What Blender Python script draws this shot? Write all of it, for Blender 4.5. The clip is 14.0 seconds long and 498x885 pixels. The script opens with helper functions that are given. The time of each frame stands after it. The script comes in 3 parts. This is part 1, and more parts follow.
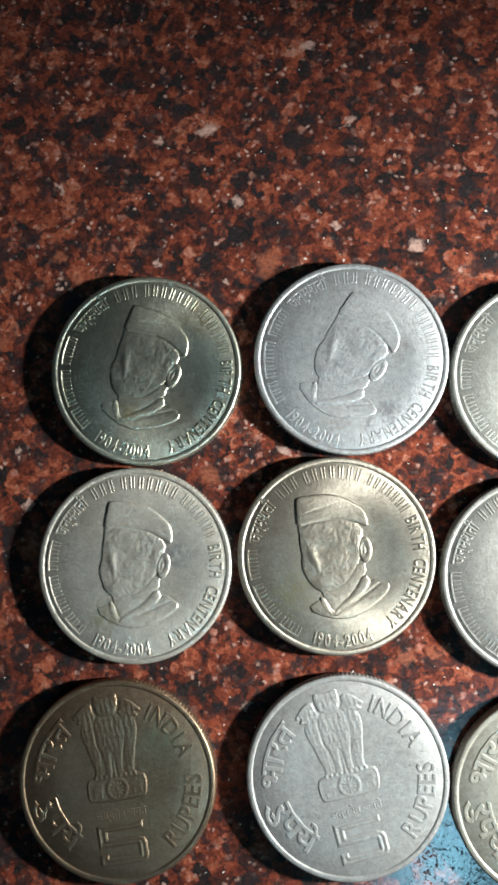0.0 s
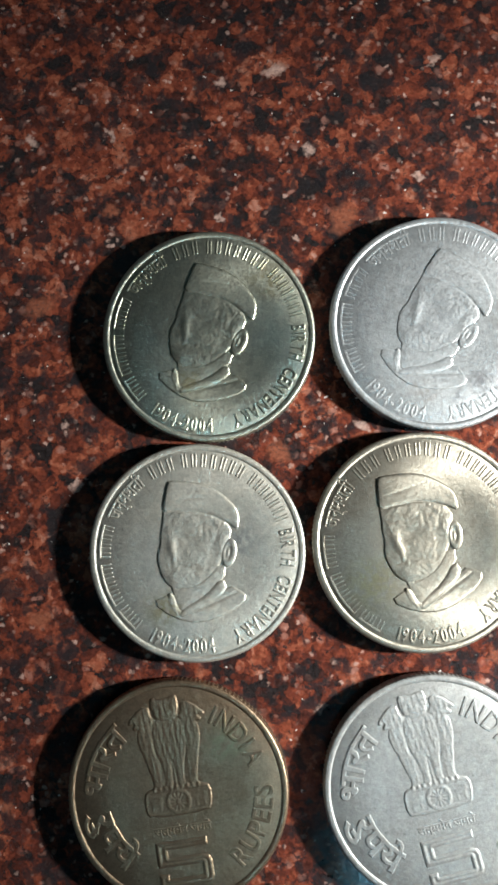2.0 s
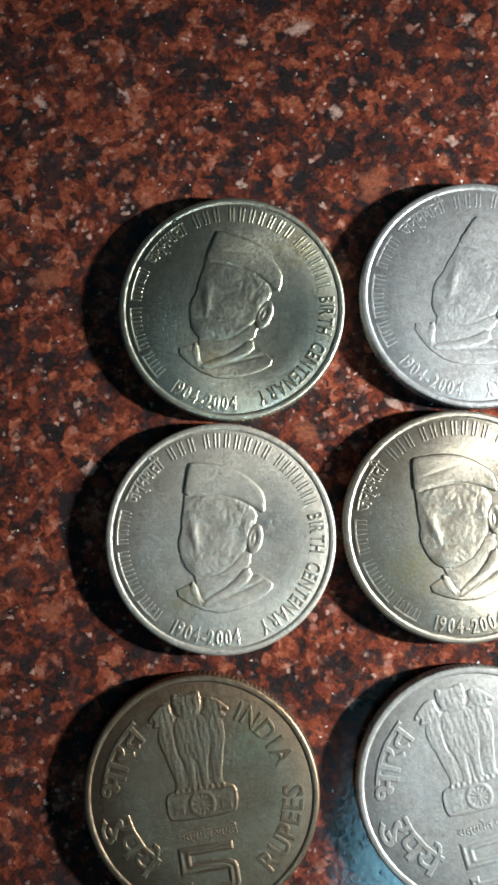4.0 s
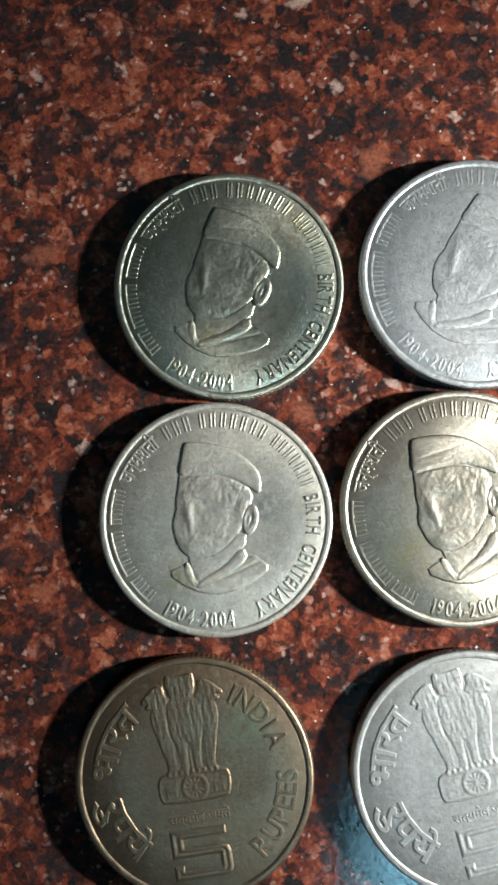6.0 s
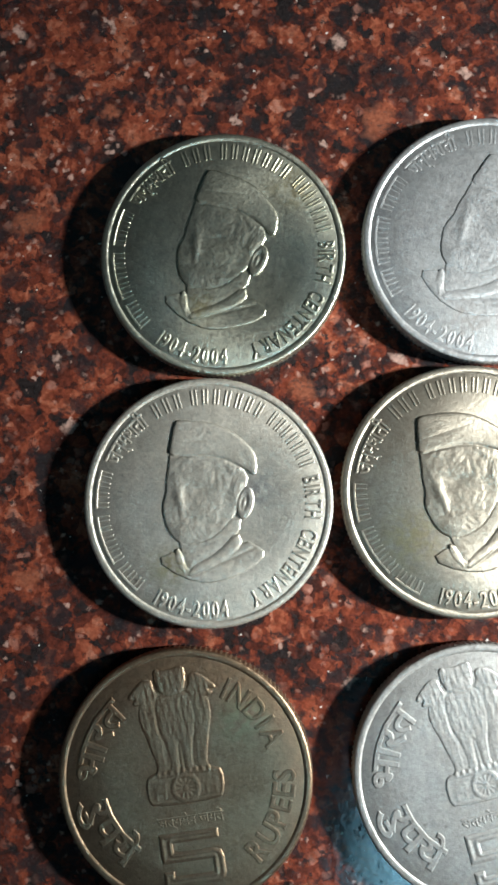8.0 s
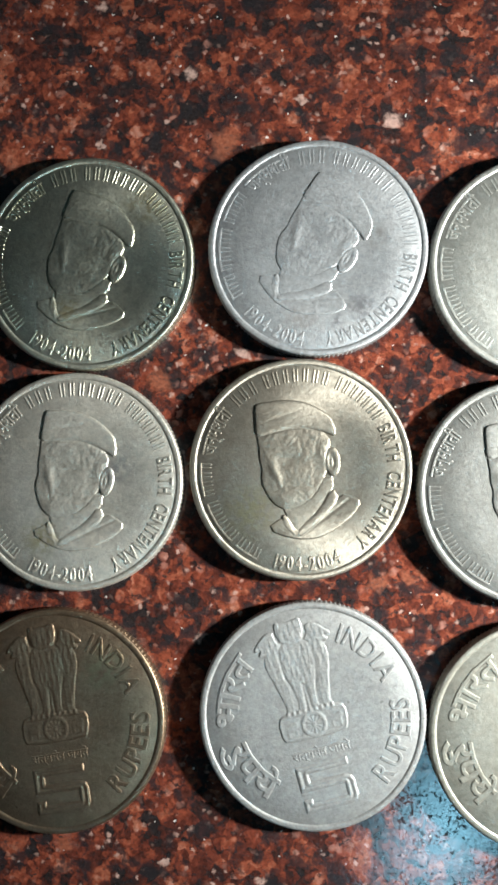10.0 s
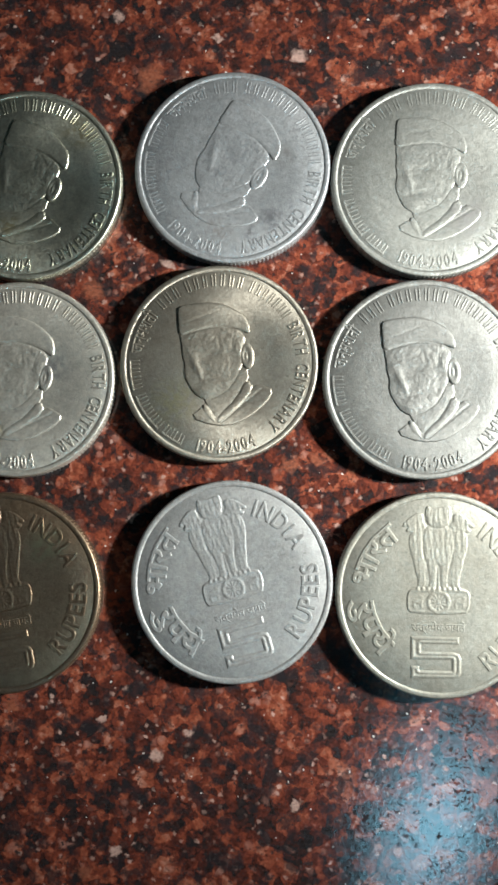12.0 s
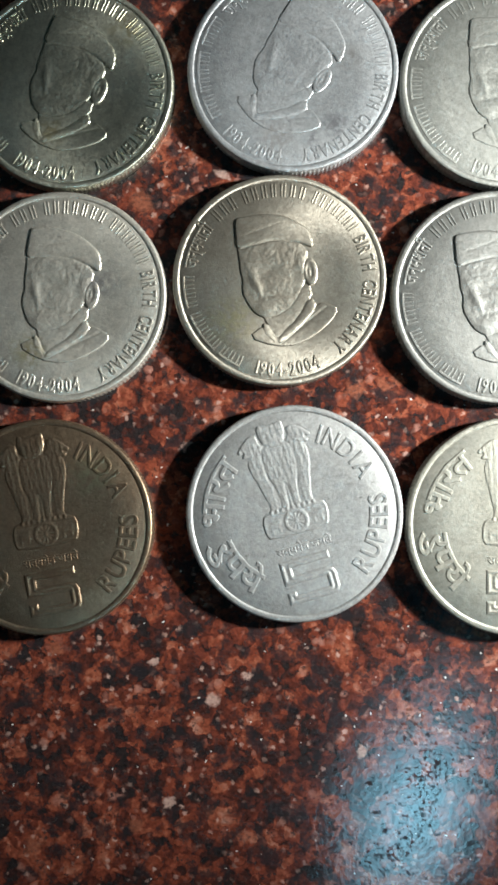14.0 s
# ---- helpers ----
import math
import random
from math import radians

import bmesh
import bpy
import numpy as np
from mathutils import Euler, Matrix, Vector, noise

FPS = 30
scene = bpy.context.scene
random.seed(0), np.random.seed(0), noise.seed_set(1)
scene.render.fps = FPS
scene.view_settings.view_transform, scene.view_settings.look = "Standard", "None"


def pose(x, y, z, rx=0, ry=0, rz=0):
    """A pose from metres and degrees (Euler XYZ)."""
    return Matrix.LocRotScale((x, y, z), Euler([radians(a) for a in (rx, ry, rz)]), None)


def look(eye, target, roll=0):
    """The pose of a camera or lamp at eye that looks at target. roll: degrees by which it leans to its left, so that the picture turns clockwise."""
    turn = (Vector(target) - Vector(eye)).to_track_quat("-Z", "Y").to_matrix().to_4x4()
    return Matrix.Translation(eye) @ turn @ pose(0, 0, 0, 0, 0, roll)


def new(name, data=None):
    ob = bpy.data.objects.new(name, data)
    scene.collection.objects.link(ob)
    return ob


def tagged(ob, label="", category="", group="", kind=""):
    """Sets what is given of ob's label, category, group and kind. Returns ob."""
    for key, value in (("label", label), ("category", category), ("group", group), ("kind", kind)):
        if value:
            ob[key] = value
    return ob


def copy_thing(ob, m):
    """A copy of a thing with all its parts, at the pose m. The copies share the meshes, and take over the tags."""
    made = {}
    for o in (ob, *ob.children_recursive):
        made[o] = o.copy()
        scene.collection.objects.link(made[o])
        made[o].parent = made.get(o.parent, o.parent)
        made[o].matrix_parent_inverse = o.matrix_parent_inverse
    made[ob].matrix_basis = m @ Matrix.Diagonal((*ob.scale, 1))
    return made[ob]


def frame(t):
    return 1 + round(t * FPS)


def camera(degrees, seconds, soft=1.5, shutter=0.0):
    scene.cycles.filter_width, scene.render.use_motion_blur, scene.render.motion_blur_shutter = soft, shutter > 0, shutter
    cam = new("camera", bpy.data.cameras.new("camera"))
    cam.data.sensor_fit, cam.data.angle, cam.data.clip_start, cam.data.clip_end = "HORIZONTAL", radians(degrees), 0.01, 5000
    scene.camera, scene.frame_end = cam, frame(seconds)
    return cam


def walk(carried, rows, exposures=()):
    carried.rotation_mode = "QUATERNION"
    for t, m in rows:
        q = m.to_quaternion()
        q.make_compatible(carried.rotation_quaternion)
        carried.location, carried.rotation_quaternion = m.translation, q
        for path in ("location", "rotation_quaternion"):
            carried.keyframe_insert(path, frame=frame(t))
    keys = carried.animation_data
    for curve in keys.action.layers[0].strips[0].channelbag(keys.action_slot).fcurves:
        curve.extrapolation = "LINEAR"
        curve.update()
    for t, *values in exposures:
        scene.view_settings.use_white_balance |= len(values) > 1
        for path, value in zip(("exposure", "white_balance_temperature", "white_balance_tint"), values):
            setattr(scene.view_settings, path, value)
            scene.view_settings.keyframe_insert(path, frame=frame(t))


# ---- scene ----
# Nine coins in a three by three pattern on a polished red granite worktop, lit by a lamp low beside them.
# ---------- camera ----------
cam = camera(35.03, 14.0, soft=2.9)


def aim(eye, ahead, up):
    """A camera pose from its place, the way it looks and its upward way."""
    z = -Vector(ahead).normalized()
    x = Vector(up).cross(z).normalized()
    y = z.cross(x)
    m = Matrix((x, y, z)).transposed().to_4x4()
    m.translation = eye
    return m


PATH = [
    (0, (0.01892, -0.01486, 0.09506), (-0.06277, 0.07394, -0.99529), (-0.05869, 0.99525, 0.07764)),
    (0.2, (0.01164, -0.01256, 0.09318), (-0.00172, 0.07133, -0.99745), (-0.06760, 0.99516, 0.07128)),
    (0.3, (0.00957, -0.01123, 0.08987), (0.00495, 0.06897, -0.99761), (-0.06908, 0.99526, 0.06846)),
    (0.4, (0.00861, -0.00984, 0.08505), (-0.00492, 0.06770, -0.99769), (-0.06947, 0.99527, 0.06787)),
    (0.5, (0.01062, -0.01090, 0.08402), (-0.04315, 0.08254, -0.99565), (-0.06429, 0.99429, 0.08522)),
    (0.6, (0.00794, -0.01182, 0.08398), (-0.01693, 0.07352, -0.99715), (-0.06691, 0.99497, 0.07450)),
    (0.8, (0.00712, -0.01512, 0.08167), (-0.03106, 0.06972, -0.99708), (-0.07036, 0.99494, 0.07176)),
    (1, (0.01250, -0.02032, 0.08287), (-0.04796, 0.08569, -0.99517), (-0.06617, 0.99385, 0.08877)),
    (1.2, (0.01700, -0.01888, 0.08133), (-0.07357, 0.07037, -0.99480), (-0.06479, 0.99506, 0.07518)),
    (1.3, (0.01845, -0.01913, 0.08438), (-0.06882, 0.06994, -0.99517), (-0.06169, 0.99533, 0.07422)),
    (1.5, (0.01381, -0.01693, 0.08430), (-0.06190, 0.06813, -0.99575), (-0.06317, 0.99540, 0.07204)),
    (1.7, (0.01259, -0.01598, 0.08484), (-0.07039, 0.05973, -0.99573), (-0.06578, 0.99575, 0.06438)),
    (2, (0.00982, -0.01713, 0.08579), (-0.05490, 0.06952, -0.99607), (-0.06157, 0.99544, 0.07287)),
    (2.2, (0.00727, -0.01768, 0.08345), (-0.03275, 0.06417, -0.99740), (-0.06436, 0.99573, 0.06617)),
    (2.5, (0.00682, -0.01942, 0.08283), (-0.03934, 0.07377, -0.99650), (-0.06094, 0.99524, 0.07608)),
    (2.7, (0.00516, -0.01753, 0.08407), (-0.03744, 0.06394, -0.99725), (-0.06186, 0.99589, 0.06617)),
    (3, (0.00416, -0.01777, 0.08256), (-0.03368, 0.06832, -0.99709), (-0.06127, 0.99564, 0.07029)),
    (3.3, (0.00388, -0.01724, 0.08156), (-0.02720, 0.06563, -0.99747), (-0.06177, 0.99582, 0.06721)),
    (3.5, (0.00446, -0.01645, 0.08050), (-0.03059, 0.06822, -0.99720), (-0.06006, 0.99574, 0.06996)),
    (4, (0.00526, -0.01909, 0.08081), (-0.03259, 0.06999, -0.99702), (-0.05995, 0.99561, 0.07185)),
    (4.2, (0.00549, -0.01993, 0.08080), (-0.03283, 0.06866, -0.99710), (-0.06035, 0.99568, 0.07055)),
    (6.3, (0.00631, -0.02076, 0.07867), (-0.04029, 0.06353, -0.99717), (-0.06887, 0.99543, 0.06620)),
    (6.5, (0.00485, -0.02100, 0.07769), (-0.03082, 0.06805, -0.99721), (-0.06983, 0.99510, 0.07007)),
    (7, (0.00627, -0.01995, 0.07637), (-0.03712, 0.06341, -0.99730), (-0.06936, 0.99541, 0.06587)),
    (7.2, (0.00705, -0.02062, 0.07567), (-0.03992, 0.06222, -0.99726), (-0.06922, 0.99549, 0.06488)),
    (9.3, (0.00800, -0.02269, 0.07400), (-0.06165, 0.05365, -0.99665), (-0.06592, 0.99616, 0.05770)),
    (9.5, (0.01207, -0.02305, 0.07734), (-0.05989, 0.06081, -0.99635), (-0.06275, 0.99594, 0.06455)),
    (9.7, (0.01733, -0.02197, 0.08092), (-0.07546, 0.05755, -0.99549), (-0.06004, 0.99626, 0.06215)),
    (9.8, (0.01771, -0.02206, 0.08111), (-0.05417, 0.05699, -0.99690), (-0.05972, 0.99640, 0.06020)),
    (10, (0.02414, -0.02220, 0.08376), (-0.06741, 0.04954, -0.99650), (-0.05737, 0.99692, 0.05344)),
    (10.2, (0.02254, -0.02429, 0.08178), (-0.05224, 0.05294, -0.99723), (-0.05547, 0.99690, 0.05583)),
    (10.5, (0.02261, -0.02496, 0.08227), (-0.04543, 0.04059, -0.99814), (-0.05493, 0.99756, 0.04307)),
    (10.8, (0.02600, -0.02429, 0.08408), (-0.04639, 0.04270, -0.99801), (-0.05169, 0.99764, 0.04509)),
    (11, (0.02921, -0.02538, 0.08340), (-0.05479, 0.05140, -0.99717), (-0.04715, 0.99743, 0.05401)),
    (11.3, (0.03278, -0.02764, 0.09141), (-0.07775, 0.05035, -0.99570), (-0.04376, 0.99759, 0.05386)),
    (11.5, (0.03211, -0.02936, 0.09641), (-0.06417, 0.05880, -0.99621), (-0.04573, 0.99704, 0.06179)),
    (11.7, (0.03072, -0.03460, 0.09038), (-0.03098, 0.06399, -0.99747), (-0.04349, 0.99692, 0.06531)),
    (12, (0.03264, -0.03504, 0.09236), (-0.05103, 0.05972, -0.99691), (-0.04188, 0.99720, 0.06188)),
    (12.3, (0.02929, -0.03301, 0.09155), (-0.05015, 0.06027, -0.99692), (-0.03988, 0.99726, 0.06230)),
    (12.5, (0.02840, -0.03397, 0.09196), (-0.03912, 0.05085, -0.99794), (-0.04295, 0.99770, 0.05252)),
    (12.8, (0.02408, -0.03706, 0.09082), (-0.03366, 0.06133, -0.99755), (-0.04012, 0.99723, 0.06266)),
    (13, (0.02345, -0.03744, 0.09074), (-0.06677, 0.05986, -0.99597), (-0.04055, 0.99721, 0.06266)),
    (13.2, (0.02246, -0.03842, 0.09587), (-0.03876, 0.04926, -0.99803), (-0.04220, 0.99781, 0.05089)),
    (13.5, (0.02485, -0.03794, 0.09272), (-0.06527, 0.05457, -0.99637), (-0.04006, 0.99756, 0.05726)),
    (13.7, (0.02386, -0.03683, 0.08791), (-0.04440, 0.05344, -0.99758), (-0.04171, 0.99760, 0.05530)),
    (14, (0.02360, -0.04239, 0.08597), (-0.02416, 0.04866, -0.99852), (-0.04324, 0.99783, 0.04967)),
]
walk(cam, [(t, aim(e, a, u)) for t, e, a, u in PATH],
     [(0.0, 0.12), (4.0, 0.14), (7.0, 0.15), (9.5, 0.16), (10.5, 0.07), (11.5, -0.16), (12.3, -0.21), (13.2, 0.0), (14.0, -0.04)])

# ---------- light ----------
world = bpy.data.worlds.new("dim_room")
scene.world = world
world.use_nodes = True
world.node_tree.nodes["Background"].inputs[0].default_value = (0.6, 0.75, 1.0, 1)
world.node_tree.nodes["Background"].inputs[1].default_value = 0.013

LAMP = (0.160, -0.010, 0.072)
lamp = new("lamp_light", bpy.data.lights.new("lamp_light", "SPOT"))
lamp.data.energy, lamp.data.color, lamp.data.shadow_soft_size = 4.1, (0.955, 0.98, 0.945), 0.0065
lamp.data.spot_size, lamp.data.spot_blend = radians(64), 1.0
lamp.matrix_world = look(LAMP, (0.066, -0.018, 0.0))

# ---------- materials ----------
MM = 0.001


def material(name):
    m = bpy.data.materials.new(name)
    m.use_nodes = True
    return m, m.node_tree.nodes, m.node_tree.links, m.node_tree.nodes["Principled BSDF"]


def math_node(nodes, links, op, a, b=None, clamp=False):
    n = nodes.new("ShaderNodeMath")
    n.operation, n.use_clamp = op, clamp
    for i, v in enumerate((a, b)):
        if v is None:
            continue
        if isinstance(v, (int, float)):
            n.inputs[i].default_value = v
        else:
            links.new(v, n.inputs[i])
    return n.outputs[0]


def mix(nodes, links, fac, a, b, blend="MIX"):
    n = nodes.new("ShaderNodeMix")
    n.data_type, n.blend_type = "RGBA", blend
    for i, v in ((0, fac), (6, a), (7, b)):
        if isinstance(v, (int, float)):
            n.inputs[i].default_value = v
        elif isinstance(v, tuple):
            n.inputs[i].default_value = (*v, 1)
        else:
            links.new(v, n.inputs[i])
    return n.outputs[2]


def ramp(nodes, links, fac, stops, how="LINEAR"):
    n = nodes.new("ShaderNodeValToRGB")
    n.color_ramp.interpolation = how
    el = n.color_ramp.elements
    while len(el) < len(stops):
        el.new(0.5)
    for e, (p, c) in zip(el, stops):
        e.position, e.color = p, (*((c, c, c) if isinstance(c, (int, float)) else c), 1)
    links.new(fac, n.inputs[0])
    return n.outputs[0]


def noise_tex(nodes, links, vec, scale, detail=3.0, rough=0.55):
    n = nodes.new("ShaderNodeTexNoise")
    n.inputs["Scale"].default_value, n.inputs["Detail"].default_value, n.inputs["Roughness"].default_value = scale, detail, rough
    links.new(vec, n.inputs["Vector"])
    return n


def cells(nodes, links, vec, scale, feature="F1"):
    n = nodes.new("ShaderNodeTexVoronoi")
    n.feature = feature
    n.inputs["Scale"].default_value = scale
    links.new(vec, n.inputs["Vector"])
    return n


def warp(nodes, links, vec, scale, amount, detail=2.0):
    """Coordinates pushed about by a noise, for ragged grain outlines."""
    n = noise_tex(nodes, links, vec, scale, detail)
    s = nodes.new("ShaderNodeVectorMath")
    s.operation = "SUBTRACT"
    links.new(n.outputs["Color"], s.inputs[0])
    s.inputs[1].default_value = (0.5, 0.5, 0.5)
    k = nodes.new("ShaderNodeVectorMath")
    k.operation = "SCALE"
    links.new(s.outputs[0], k.inputs[0])
    k.inputs["Scale"].default_value = amount
    a = nodes.new("ShaderNodeVectorMath")
    a.operation = "ADD"
    links.new(vec, a.inputs[0])
    links.new(k.outputs[0], a.inputs[1])
    return a.outputs[0]


# large crystals of the stone: x, y in mm, length, width, lean in degrees
PALE = [(-0.75, 29.4, 1.5, 1.4, 0), (5.2, 31.0, 3.3, 1.7, 25), (9.6, 22.0, 1.7, 1.7, 0), (0.1, 13.8, 1.0, 1.0, 0),
        (-15.2, -10.5, 1.3, 1.0, 0), (17.2, -8.5, 2.2, 1.2, -20), (-13.7, -17.1, 1.6, 1.0, 60), (14.5, -38.9, 1.7, 1.0, 40),
        (19.0, -66.1, 2.0, 1.5, 40), (22.3, -63.3, 1.5, 1.0, 0), (31.8, 17.5, 2.4, 1.8, 10), (17.1, 42.5, 2.2, 1.4, -10),
        (31.0, 37.2, 1.5, 1.4, 0), (-21.8, 21.8, 2.2, 1.2, -50), (-13.0, 22.8, 2.2, 1.1, -60), (22.8, 32.8, 1.8, 1.2, 20),
        (21.9, 19.5, 1.5, 0.9, 0), (8.7, 11.8, 1.2, 1.1, 0), (14.7, -77.0, 1.7, 1.2, 30), (35.0, -70.6, 1.3, 1.0, 60), (12.2, -62.2, 1.0, 0.9, 0)]
PINK = [(-16.2, -31.7, 3.4, 1.8, 10), (-18.3, -51.9, 2.6, 1.7, -20), (-19.3, 2.7, 4.0, 2.6, 30), (-12.0, 14.1, 2.2, 1.8, 0), (13.9, 14.4, 4.2, 3.2, 60),
        (8.3, -12.0, 3.6, 2.4, -30), (32.9, -31.9, 3.0, 2.2, 20), (11.2, -79.5, 2.6, 1.5, 0), (0.4, -82.5, 3.0, 2.0, 40), (1.7, -61.5, 2.2, 1.5, 0), (35.9, -31.2, 2.2, 1.3, -40)]
DARK = [(-12.5, 13.0, 4.5, 1.6, 0), (13.2, 19.5, 2.2, 1.6, 60), (-4.5, 31.3, 2.0, 1.6, 30), (15.8, 22.6, 3.0, 1.6, 20), (11.3, 18.6, 2.4, 1.5, 50), (-0.8, 17.2, 2.2, 1.7, 0),
        (30.1, -69.7, 2.0, 1.6, 0), (26.0, -71.6, 2.4, 1.4, 30), (27.6, -66.8, 1.8, 1.4, 0), (36.8, -37.9, 2.4, 1.5, 0)]


def granite():
    m, nodes, links, bsdf = material("polished_red_granite")
    co = nodes.new("ShaderNodeTexCoord").outputs["Object"]
    w1 = warp(nodes, links, co, 650, 0.0016, 4)
    w2 = warp(nodes, links, co, 1500, 0.0008, 3)

    def grains(vec, scale, soft):
        n = nodes.new("ShaderNodeTexVoronoi")
        n.feature = "SMOOTH_F1"
        n.inputs["Scale"].default_value, n.inputs["Smoothness"].default_value = scale, soft
        links.new(vec, n.inputs["Vector"])
        s = nodes.new("ShaderNodeSeparateColor")
        links.new(n.outputs["Color"], s.inputs[0])
        return n, s.outputs
    # red and brown feldspar: a tone for each grain, two sizes of grain, cloudy inside
    _, b = grains(w1, 520, 0.14)
    mid_node, c = grains(w1, 980, 0.1)
    fine, f = grains(w2, 1500, 0.10)
    cloud = noise_tex(nodes, links, w1, 520, 4, 0.55).outputs["Fac"]
    mott = noise_tex(nodes, links, co, 2100, 4, 0.62).outputs["Fac"]
    tone = math_node(nodes, links, "MULTIPLY", b[0], 0.34)
    for v, k in ((c[0], 0.30), (f[0], 0.12), (cloud, 0.40)):
        tone = math_node(nodes, links, "ADD", tone, math_node(nodes, links, "MULTIPLY", v, k))
    col = ramp(nodes, links, tone, [(0.36, (0.019, 0.015, 0.015)), (0.47, (0.047, 0.0165, 0.0130)), (0.58, (0.100, 0.0258, 0.0172)), (0.69, (0.168, 0.0405, 0.0225)), (0.82, (0.248, 0.075, 0.042)), (0.94, (0.325, 0.150, 0.108))])
    col = mix(nodes, links, 0.65, col, ramp(nodes, links, mott, [(0.32, 0.4), (0.5, 1.0), (0.68, 1.6)]), "MULTIPLY")
    # greyish and pale pink grains, few
    for node, pickd, keep, reach, tint in ((mid_node, c[1], 0.84, 0.58, (0.29, 0.135, 0.105)), (fine, f[1], 0.84, 0.52, (0.46, 0.29, 0.24))):
        near = ramp(nodes, links, node.outputs["Distance"], [(reach * 0.45, 1.0), (reach, 0.0)])
        chosen = ramp(nodes, links, pickd, [(keep, 0.0), (keep + 0.07, 0.9)])
        here = ramp(nodes, links, noise_tex(nodes, links, co, 190, 2).outputs["Fac"], [(0.42, 0.2), (0.58, 1.0)])
        spot = math_node(nodes, links, "MULTIPLY", math_node(nodes, links, "MULTIPLY", near, chosen), here)
        col = mix(nodes, links, spot, col, mix(nodes, links, 0.6, tint, ramp(nodes, links, mott, [(0.35, 0.6), (0.62, 1.25)]), "MULTIPLY"))
    # black mica: ragged patches between the grains, and fine flecks within them
    cluster = noise_tex(nodes, links, co, 230, 2).outputs["Fac"]
    fleck = noise_tex(nodes, links, w2, 1100, 4, 0.62).outputs["Fac"]
    patch = noise_tex(nodes, links, w1, 420, 3, 0.6).outputs["Fac"]
    black = math_node(nodes, links, "ADD", math_node(nodes, links, "MULTIPLY", patch, 0.8), math_node(nodes, links, "MULTIPLY", cluster, 0.3))
    col = mix(nodes, links, ramp(nodes, links, black, [(0.57, 0.0), (0.64, 0.78)]), col, mix(nodes, links, fleck, (0.008, 0.008, 0.010), (0.030, 0.026, 0.028)))
    col = mix(nodes, links, ramp(nodes, links, fleck, [(0.585, 0.0), (0.635, 0.85)]), col, (0.012, 0.010, 0.011))
    # a scatter of tiny white sparkles
    tiny = cells(nodes, links, w2, 1900)
    pick = nodes.new("ShaderNodeSeparateColor")
    links.new(tiny.outputs["Color"], pick.inputs[0])
    near = ramp(nodes, links, tiny.outputs["Distance"], [(0.14, 1.0), (0.26, 0.0)])
    col = mix(nodes, links, math_node(nodes, links, "MULTIPLY", near, ramp(nodes, links, pick.outputs[0], [(0.975, 0.0), (0.985, 0.9)])), col, (0.72, 0.68, 0.64))
    # the large crystals
    sep_in = warp(nodes, links, co, 900, 0.0022, 4)

    def blob(x, y, length, width, lean):
        mp = nodes.new("ShaderNodeMapping")
        mp.vector_type = "TEXTURE"
        mp.inputs["Location"].default_value = (x * MM, y * MM, 0)
        mp.inputs["Rotation"].default_value = (0, 0, radians(lean))
        mp.inputs["Scale"].default_value = (length / 2 * MM, width / 2 * MM, 1)
        links.new(sep_in, mp.inputs["Vector"])
        ln = nodes.new("ShaderNodeVectorMath")
        ln.operation = "LENGTH"
        links.new(mp.outputs[0], ln.inputs[0])
        return ramp(nodes, links, ln.outputs["Value"], [(0.5, 1.0), (1.0, 0.0)])
    for spots, tone in ((PINK, (0.235, 0.078, 0.045)), (DARK, (0.013, 0.012, 0.014)), (PALE, (0.46, 0.30, 0.25))):
        total = None
        for s in spots:
            v = blob(*s)
            total = v if total is None else math_node(nodes, links, "MAXIMUM", total, v)
        shade = mix(nodes, links, 0.8, tone, ramp(nodes, links, mott, [(0.3, 0.5), (0.7, 1.4)]), "MULTIPLY")
        col = mix(nodes, links, math_node(nodes, links, "MULTIPLY", total, 0.82), col, shade)
    links.new(col, bsdf.inputs["Base Color"])
    gloss = math_node(nodes, links, "ADD", math_node(nodes, links, "MULTIPLY", fleck, 0.10), math_node(nodes, links, "MULTIPLY", mott, 0.10))
    # tiny pits left by the polish, in drifts
    pit = math_node(nodes, links, "ADD", math_node(nodes, links, "MULTIPLY", noise_tex(nodes, links, co, 2600, 3, 0.6).outputs["Fac"], 0.8),
                    math_node(nodes, links, "MULTIPLY", cluster, 0.4))
    pit = math_node(nodes, links, "MAXIMUM", ramp(nodes, links, pit, [(0.685, 0.0), (0.73, 1.0)]), ramp(nodes, links, fleck, [(0.62, 0.0), (0.68, 1.0)]))
    links.new(math_node(nodes, links, "ADD", gloss, math_node(nodes, links, "MULTIPLY", pit, 0.5)), bsdf.inputs["Roughness"])
    col = mix(nodes, links, math_node(nodes, links, "MULTIPLY", pit, 0.5), col, (0.02, 0.014, 0.014))
    links.new(col, bsdf.inputs["Base Color"])
    links.new(math_node(nodes, links, "SUBTRACT", 0.5, math_node(nodes, links, "MULTIPLY", pit, 0.4)), bsdf.inputs["Specular IOR Level"])
    bump = nodes.new("ShaderNodeBump")
    bump.inputs["Strength"].default_value, bump.inputs["Distance"].default_value = 0.22, 0.00002
    links.new(math_node(nodes, links, "ADD", fine.outputs["Distance"], mott), bump.inputs["Height"])
    links.new(bump.outputs[0], bsdf.inputs["Normal"])
    return m


